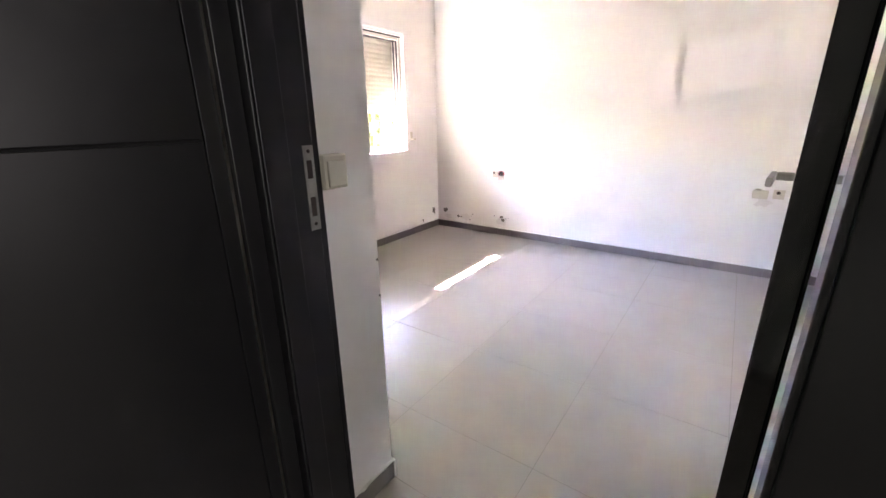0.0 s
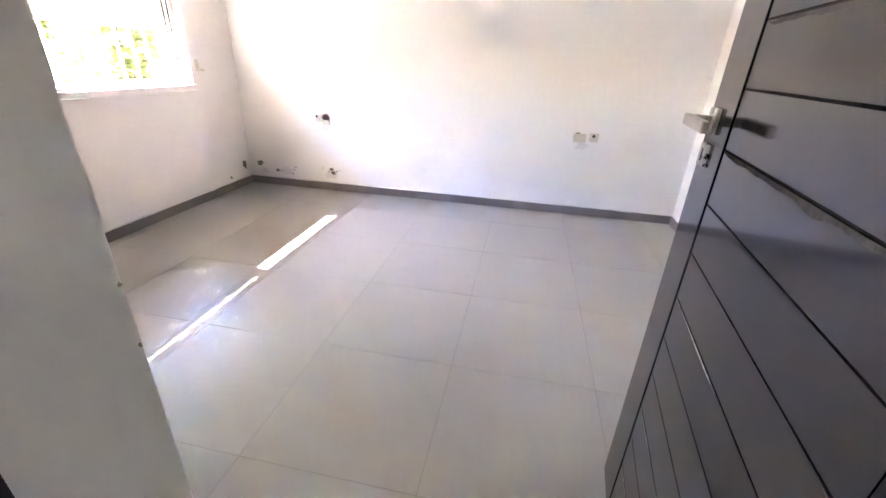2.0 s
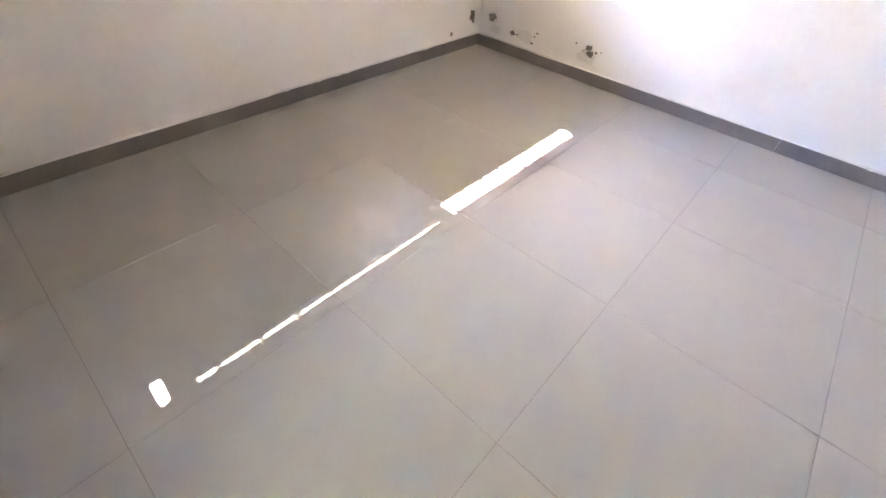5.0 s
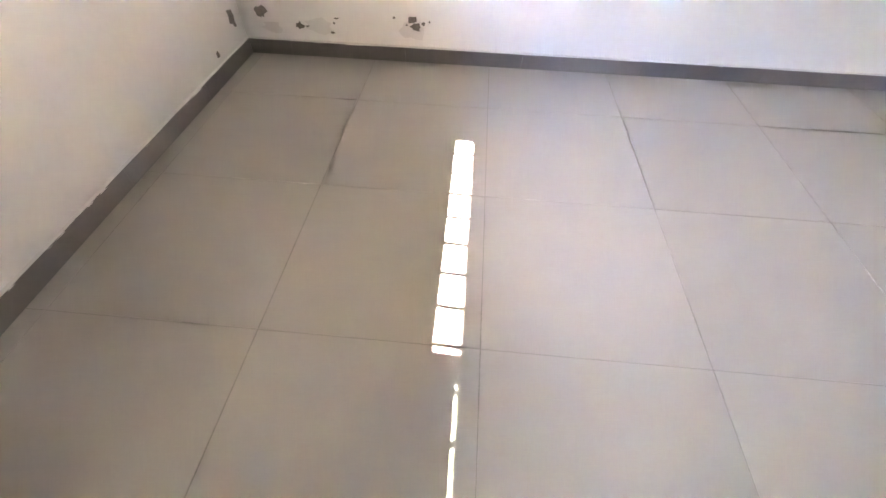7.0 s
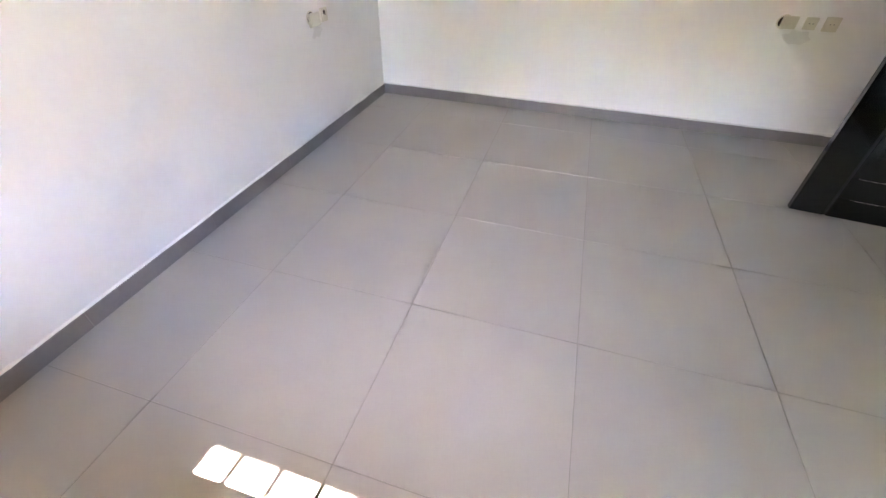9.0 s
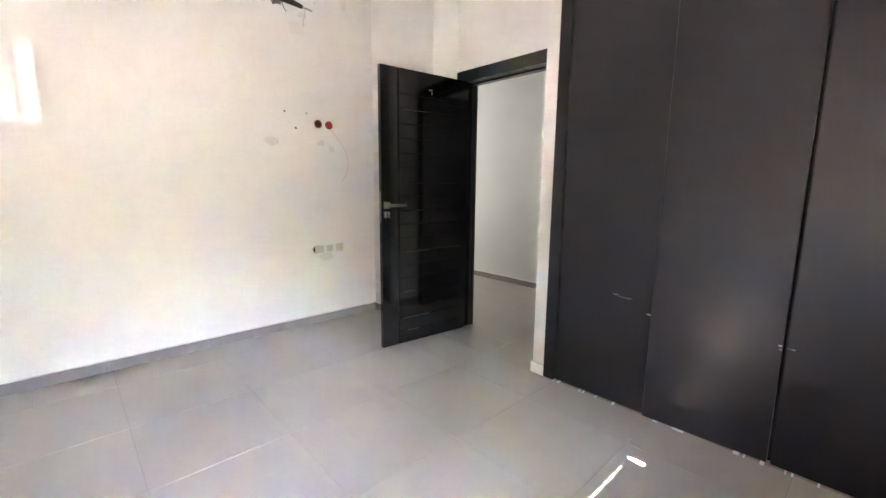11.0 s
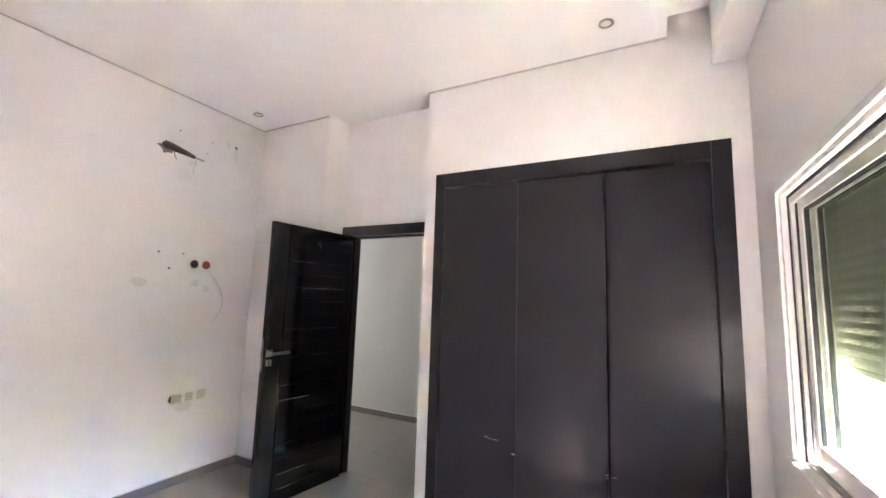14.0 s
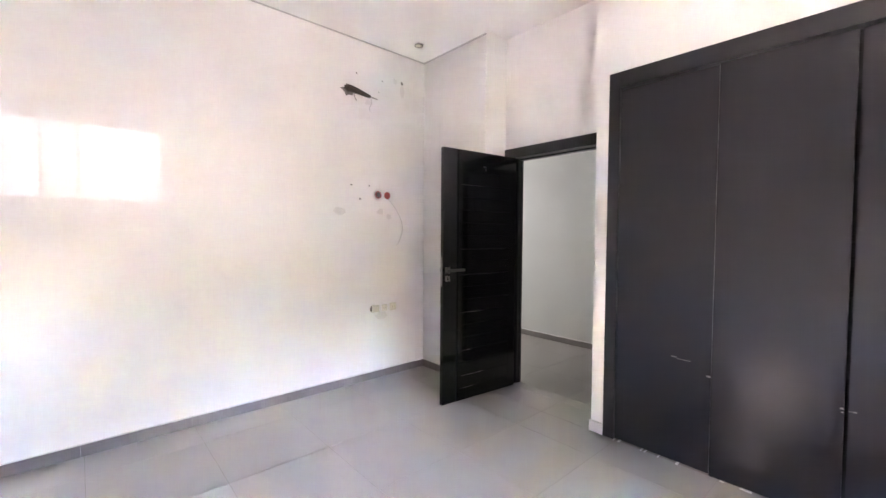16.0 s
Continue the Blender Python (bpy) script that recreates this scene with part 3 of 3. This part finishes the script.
# chipped lacquer along two of the grooves
def chipped(z, s0, s1, tall, seed):
    """A ragged band hanging below a groove, from s0 to s1 along the leaf, for wear and for painted glints."""
    bm = bmesh.new()
    n = int((s1 - s0) / 0.004)
    rows = []
    for k in range(n + 1):
        s = s0 + (s1 - s0) * k / n
        fade = min(1.0, (s - s0) / 0.05, (s1 - s) / 0.03)
        h = max(0.0006, fade * tall * (0.55 + 0.6 * noise.noise(Vector((s * 14, seed, 0))) + 0.12 * noise.noise(Vector((s * 90, seed, 2)))))
        rows.append((bm.verts.new((s, 0.0006, z - 0.0022)), bm.verts.new((s, 0.0006, z - 0.0022 - h)), bm.verts.new((s, -0.0006, z - 0.0026 - h))))
    for p, q in zip(rows, rows[1:]):
        bm.faces.new((p[0], q[0], q[1], p[1]))
        bm.faces.new((p[1], q[1], q[2], p[2]))
    return bm


on_leaf("chipped_band", chipped(1.285, G0 + 0.01, G1 - 0.01, 0.012, 1), WORN, label="dark chipped lacquer under a groove")
on_leaf("chipped_band", chipped(1.072, G0 + 0.0, G1 - 0.01, 0.014, 5), SCRAPED, label="pale scraped lacquer under a groove")
on_leaf("chipped_band", chipped(0.859, G0 - 0.02, G0 + 0.04, 0.012, 9), WORN, label="dark chipped lacquer under a groove")
for s, z, r in ((0.165, 1.130, 0.004), (0.118, 1.124, 0.007)):
    on_leaf("dent", ring((s, -0.0002, z), (0, 1, 0), r, 0, 0.0009, 8), HOLE)
# painted highlights where groove edges catch the light
for z, s0, s1 in ((1.285, 0.60, 0.655), (0.7525, 0.36, 0.655), (0.433, 0.50, 0.655), (0.22, 0.36, 0.64), (0.1135, 0.45, 0.62), (1.8175, 0.40, 0.65)):
    on_leaf("groove_glint", chipped(z, s0, s1, 0.004, z), SCUFF_AND_GLINT, label="pale strip painting the light caught on a groove edge")
on_leaf("mark", boxes([(0.36, 0.395, 0.0, 0.0012, 1.975, 1.985), (0.365, 0.373, 0.0, 0.0012, 1.945, 1.975)]), SCUFF_AND_GLINT, label="small pale scraped mark")

# ---- hall doors ----
def flat_hall_door(name, m, width, label):
    holder = empty(name, m, label, "door", kind="structure")
    bpy.context.view_layer.update()

    def put(nm, bm, material, parent=holder):
        bmesh.ops.transform(bm, matrix=m, verts=bm.verts[:])
        return part(nm, bm, material, parent)

    f = 0.038
    put("architrave", boxes([(0, f, 0, 0.016, 0.001, 2.15), (width - f, width, 0, 0.016, 0.001, 2.15), (f, width - f, 0, 0.016, 2.08, 2.15)], 0.002), BLACK)
    put("core", box(f + 0.002, width - f - 0.002, -0.04, -0.012, 0.01, 2.078), GAP)
    put("stile", box(f + 0.003, f + 0.034, -0.012, -0.004, 0.01, 2.076, 0.001), BLACK)
    put("stile", box(width - f - 0.034, width - f - 0.003, -0.012, -0.004, 0.01, 2.076, 0.001), BLACK)
    edges = [0.01, 0.30, 1.235, 2.076]
    for a, b in zip(edges, edges[1:]):
        put("panel", box(f + 0.038, width - f - 0.038, -0.012, -0.004, a + 0.003, b - 0.003, 0.001), BLACK)
    put("lever_handle", boxes([(width - f - 0.055, width - f - 0.01, -0.004, 0.006, 1.08, 1.125), (width - f - 0.16, width - f - 0.025, 0.04, 0.052, 1.092, 1.112), (width - f - 0.04, width - f - 0.024, 0.006, 0.045, 1.093, 1.111)], 0.002), STEEL)


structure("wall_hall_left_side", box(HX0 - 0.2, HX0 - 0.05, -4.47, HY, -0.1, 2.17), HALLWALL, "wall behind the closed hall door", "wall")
flat_hall_door("hall_door", pose(HX0, HY - 0.018, 0, 0, 0, -90), 0.96, "closed black satin hall door with a horizontal groove")
flat_hall_door("hall_door", pose(4.16, HY - 0.002, 0, 0, 0, 180), 0.98, "closed black gloss hall door in the same wall")

# ---- fittings on the walls ----
switch = empty("light_switch", (NX0, -3.30, 1.16), "yellowed surface-mounted light switch beside the door", "switch")
part("body", box(NX0, NX0 + 0.034, -3.337, -3.262, 1.100, 1.186, 0.005), PLASTIC, switch)
part("rocker", box(NX0 + 0.034, NX0 + 0.041, -3.329, -3.270, 1.106, 1.172, 0.003), PLASTIC, switch)


def wall_box(name, place, axis, size, cover, label, hole=HOLE, open_box=True):
    """A square socket in a wall at the place; axis points out of the wall, along x or y."""
    c = Vector(place)
    holder = empty(name, c, label, "socket")
    ax = Vector(axis)
    along = Vector((ax.y, ax.x, 0))
    s = size / 2

    def b(u0, u1, v0, v1, d0, d1, bev=0.001):
        p, q = c + along * u0 + ax * d0, c + along * u1 + ax * d1
        return box(p.x, q.x, p.y, q.y, c.z + v0, c.z + v1, bev)

    if open_box:
        part("rim", ring(c, axis, s, s * 0.82, 0.004, 20), cover, holder)
        # flat disc; in the dark colour it paints the shade of an open box
        part("recess", ring(c, axis, s * 0.82, 0, 0.0015, 20), hole, holder)
    else:
        part("cover", b(-s, s, -s, s, 0, 0.011, 0.003), cover, holder)
        part("insert", b(-s * 0.6, s * 0.6, -s * 0.6, s * 0.6, 0.011, 0.0135, 0.001), cover, holder)
        for d in (-0.009, 0.009):
            part("pin_hole", ring(c + along * d + ax * 0.0136, axis, 0.0028, 0, 0.0006, 8), HOLE, holder)
    return holder


px_far, px_right = (0, -1, 0), (-1, 0, 0)
s = wall_box("socket", (0.785, 0, 0.672), px_far, 0.062, PLASTIC, "small cream plate with a broken corner on the far wall", open_box=False)
part("cable_hole", ring((0.77, -0.0142, 0.69), px_far, 0.011, 0, 0.0006, 14), HOLE, s)
s = wall_box("junction_box", (0.853, 0, 0.678), px_far, 0.07, RED, "open red back box with torn plaster under it", HOLE)
part("loose_cover", box(0.825, 0.892, -0.02, -0.004, 0.618, 0.662, 0.004), PLASTIC, s, "hanging pale cover plate")
s = wall_box("junction_box", (3.085, 0, 0.672), px_far, 0.075, PLASTIC, "open wall box with a plate hanging loose", HOLE)
part("loose_cover", box(3.052, 3.150, -0.024, -0.006, 0.632, 0.698, 0.004), PLASTIC, s, "loose cream cover plate")
s = wall_box("socket", (3.215, 0, 0.672), px_far, 0.07, PLASTIC, "small cream plate with a brown cable hole", open_box=False)
part("cable_hole", ring((3.21, -0.0142, 0.685), px_far, 0.012, 0, 0.0006, 14), FOAM, s)
s = wall_box("junction_box", (W, -2.515, 0.68), px_right, 0.075, PLASTIC, "open socket box with its plate askew", HOLE)
part("loose_cover", box(W - 0.025, W - 0.008, -2.575, -2.498, 0.648, 0.712, 0.004), PLASTIC, s, "cream plate hanging askew")
wall_box("socket", (W, -2.645, 0.68), px_right, 0.062, PLASTIC, "cream socket plate by the skirting", open_box=False)
wall_box("socket", (W, -2.745, 0.682), px_right, 0.072, PLASTIC, "cream socket plate by the skirting", open_box=False)
wall_box("conduit_box", (W, -2.575, 1.778), px_right, 0.07, RED, "round red open conduit box at chest height", HOLE)
wall_box("conduit_box", (W, -2.677, 1.778), px_right, 0.07, RED, "round red capped conduit box", RED)

cable = []
for k in range(15):
    a = k / 14
    cable.append((W - 0.004 - 0.012 * math.sin(a * 3.1), -2.69 - 0.19 * math.sin(a * 2.2) + 0.06 * a * a, 1.745 - 0.46 * a))
tagged(part("loose_cable", rod(cable, 0.0022, 6), WIRE), "thin grey cable curling down from a conduit box", "cable")

pipe = empty("pipe_stub", (W, -2.25, 2.70), "dark insulated pipe stubs and wires from a ragged wall hole", "pipe")
rng = random.Random(3)
part("hole_edge", chip((W, -2.25, 2.705), px_right, 0.075, rng, 0.01, 0.75), MORTAR, pipe, "broken plaster")
part("insulated_pipe", rod([(W + 0.01, -2.235, 2.715), (W - 0.03, -2.26, 2.71), (W - 0.05, -2.34, 2.69), (W - 0.05, -2.45, 2.672)], [0.03, 0.03, 0.024, 0.015], 10), FOAM, pipe)
part("copper_pipe", rod([(W - 0.05, -2.44, 2.673), (W - 0.048, -2.535, 2.664)], 0.007, 8), DULL, pipe)
part("wire", rod([(W - 0.04, -2.47, 2.665), (W - 0.03, -2.48, 2.62), (W - 0.02, -2.465, 2.58), (W - 0.015, -2.475, 2.545)], 0.003, 6), WIRE, pipe)
part("wire", rod([(W - 0.03, -2.29, 2.69), (W - 0.02, -2.31, 2.64), (W - 0.015, -2.33, 2.62)], 0.003, 6), FOAM, pipe)

# pits and bare patches in the plaster
def pit(x, y, z, axis, size, tall=1.0, seed=1, material=MORTAR):
    ob = part("plaster_pit", chip((x, y, z), axis, size, random.Random(seed), 0.0035, tall), material)
    tagged(ob, "small ragged pit of bare grey mortar in the wall paint", "plaster pit", "pits in the plaster")


for k, (x, z, s, tl) in enumerate(((0.113, 0.205, 0.034, 0.8), (0.10, 0.188, 0.018, 1.0), (0.296, 0.148, 0.024, 0.8), (0.335, 0.145, 0.010, 0.6), (0.46, 0.122, 0.012, 0.6), (0.49, 0.190, 0.015, 0.3), (0.475, 0.168, 0.006, 1.0), (0.78, 0.208, 0.007, 1.0), (0.872, 0.202, 0.032, 0.7), (0.886, 0.170, 0.030, 0.8), (0.925, 0.188, 0.011, 0.9), (0.842, 0.178, 0.008, 0.8), (0.955, 0.197, 0.006, 0.8))):
    pit(x, 0, z, px_far, s, tl, 20 + k)
for k, (y, z, s, tl) in enumerate(((-0.092, 0.20, 0.036, 1.3), (-0.305, 0.118, 0.014, 1.2), (-0.075, 0.16, 0.010, 1.0))):
    pit(0, y, z, (1, 0, 0), s, tl, 50 + k)
for k, z in enumerate((0.855, 0.735)):
    pit(NX0, D - 0.004, z, (1, 0, 0), 0.0036, 1.6, 60 + k)
for k, (y, z, s) in enumerate(((-2.34, 2.875, 0.008), (-2.85, 2.90, 0.018), (-2.62, 2.87, 0.007), (-2.58, 2.755, 0.006), (-2.285, 1.853, 0.010), (-2.475, 1.857, 0.008), (-2.375, 1.728, 0.012))):
    pit(W, y, z, px_right, s, 1.0, 70 + k)

SMUDGE = mat("grey_smudged_paint", (0.775, 0.757, 0.728), 0.6, var=0.05, scale=9)
PATCH = mat("filled_wall_patch", (0.845, 0.825, 0.795), 0.6, var=0.03, scale=6)
for k, (y, z, s_, tl, mt) in enumerate(((-2.60, 1.615, 0.045, 0.8, SMUDGE), (-2.70, 1.57, 0.035, 0.9, SMUDGE), (-2.17, 1.605, 0.07, 0.5, SMUDGE), (-2.85, 2.82, 0.035, 2.4, SMUDGE), (-2.42, 2.52, 0.07, 1.1, PATCH), (-2.60, 0.60, 0.09, 0.5, SMUDGE), (-2.77, 2.90, 0.03, 1.2, SMUDGE), (-2.47, 2.63, 0.05, 0.5, SMUDGE))):
    ob = part("wall_smudge", chip((W, y, z), px_right, s_, random.Random(90 + k), 0.0009, tl), mt)
    tagged(ob, "faint grey smudge on the white wall paint", "wall smudge", "smudges on the wall")
for k, (x, z, s_, tl) in enumerate(((0.15, 0.13, 0.06, 0.5), (0.40, 0.15, 0.08, 0.5), (0.87, 0.15, 0.07, 0.7), (0.845, 0.60, 0.05, 0.9), (3.13, 0.60, 0.06, 0.7))):
    ob = part("wall_smudge", chip((x, 0, z), px_far, s_, random.Random(120 + k), 0.0009, tl), SMUDGE)
    tagged(ob, "faint grey smudge on the white wall paint", "wall smudge", "smudges on the wall")

# ceiling spots
for k, (x, y) in enumerate(((3.666, -2.825), (0.704, -2.83), (3.666, -0.45), (0.704, -0.45))):
    sp_ = empty("ceiling_spotlight", (x, y, H), "small chrome recessed ceiling spotlight, unlit", "ceiling light", "ceiling spotlights")
    part("bezel", ring((x, y, H), (0, 0, -1), 0.042, 0.030, 0.006, 28), STEEL, sp_)
    part("bulb", ring((x, y, H), (0, 0, -1), 0.029, 0, 0.003, 24), PLASTIC, sp_)

# ---- garden ----
outlet = empty("outdoor_socket", (-0.49, -3.6, 0.935), "small grey weatherproof socket on the cream terrace wall", "socket")
part("case", box(-0.525, -0.455, -3.5995, -3.565, 0.90, 0.97, 0.006), DULL, outlet)
part("flap", box(-0.518, -0.462, -3.565, -3.557, 0.906, 0.958, 0.004), PLASTIC, outlet)

structure("ground", box(-400, -0.25, -400, 400, -2.4, -2.3), SOIL, "dry garden ground", "ground")
structure("terrace", box(-3.2, -0.25, -12, 12, -2.3, -0.3), GROUND, "paved terrace outside the window", "terrace")


def shrub(x, y, z0, height, width, seed):
    rng = random.Random(seed)
    holder = empty("garden_shrub", (x, y, z0), "leafy green garden shrub, some seen through the window bars, others added to screen low sky", "shrub", "shrubs in the garden")
    bm = bmesh.new()
    tips = []
    for k in range(16):
        a, r = rng.uniform(0, 6.28), rng.uniform(0.2, 1) * width / 2
        tip = Vector((x + math.cos(a) * r, y + math.sin(a) * r, z0 + height * rng.uniform(0.6, 1.0)))
        tips.append(tip)
        base = Vector((x + rng.uniform(-0.05, 0.05), y + rng.uniform(-0.05, 0.05), z0))
        midp = base.lerp(tip, 0.5) + Vector((rng.uniform(-0.1, 0.1), rng.uniform(-0.1, 0.1), 0.1))
        limb = rod([base, midp, tip], [0.03, 0.018, 0.006], 6)
        me = bpy.data.meshes.new("limb")
        limb.to_mesh(me)
        limb.free()
        bm.from_mesh(me)
    part("branches", bm, TWIG, holder)
    verts, faces = [], []
    for _ in range(5200):
        t = rng.choice(tips)
        p = Vector((x, y, z0 + height * 0.25)).lerp(t, rng.uniform(0.3, 1.05)) + Vector((rng.gauss(0, 0.1 * width), rng.gauss(0, 0.1 * width), rng.gauss(0, 0.1 * width)))
        m = Euler((rng.uniform(0, 6.28), rng.uniform(0, 6.28), rng.uniform(0, 6.28))).to_matrix()
        s = rng.uniform(0.034, 0.064) * width
        i = len(verts)
        verts += [p + m @ Vector(v) * s for v in ((0, -1, 0), (0.45, -0.1, 0.1), (0, 1, 0), (-0.45, -0.1, 0.1))]
        faces += [(i, i + 1, i + 2), (i, i + 2, i + 3)]
    me = bpy.data.meshes.new("leaves")
    me.from_pydata([tuple(v) for v in verts], [], faces)
    me.materials.append(LEAF)
    ob = new("leaves", me)
    ob.parent = holder
    ob.matrix_parent_inverse = Matrix.Translation((-x, -y, -z0))
    tagged(ob, kind="stuff")


shrub(-4.6, 1.9, -2.3, 3.9, 1.5, 1)
shrub(-4.9, 3.6, -2.3, 6.6, 2.2, 2)
shrub(-5.4, 6.0, -2.3, 7.2, 2.6, 4)
shrub(-6.8, 3.6, -2.3, 8.2, 3.4, 5)
# the remaining shrubs are unseen, added to screen low sky light from the room
shrub(-6.9, 0.7, -2.3, 5.0, 2.7, 6)
shrub(-15.5, -2.7, -2.3, 7.6, 5.0, 7)
shrub(-6.8, -5.5, -2.3, 5.2, 2.9, 8)
shrub(-6.6, -8.0, -2.3, 5.3, 3.0, 9)
shrub(-6.5, -10.7, -2.3, 5.2, 3.2, 10)


def far_house():
    """An invented white house as bright backdrop across the garden, with two storeys of windows."""
    holder = empty("backdrop_house", (-14, 8, -2.3), "white rendered house added across the garden as a bright backdrop", "house")
    part("wall", box(-20, -14, 2, 18, -2.3, 3.6), RENDER, holder)
    part("roof", box(-20.3, -13.7, 1.7, 18.3, 3.6, 3.9), RENDER, holder)
    for z in (-1.4, 1.4):
        for y in (4.5, 8.0, 11.5, 15.0):
            w = part("window", box(-14.0, -13.93, y - 0.7, y + 0.7, z, z + 1.3, 0.01), CREAM, holder)
            part("pane", box(-13.93, -13.925, y - 0.6, y + 0.6, z + 0.1, z + 1.2), SLAT, w)


far_house()

tile_floor()
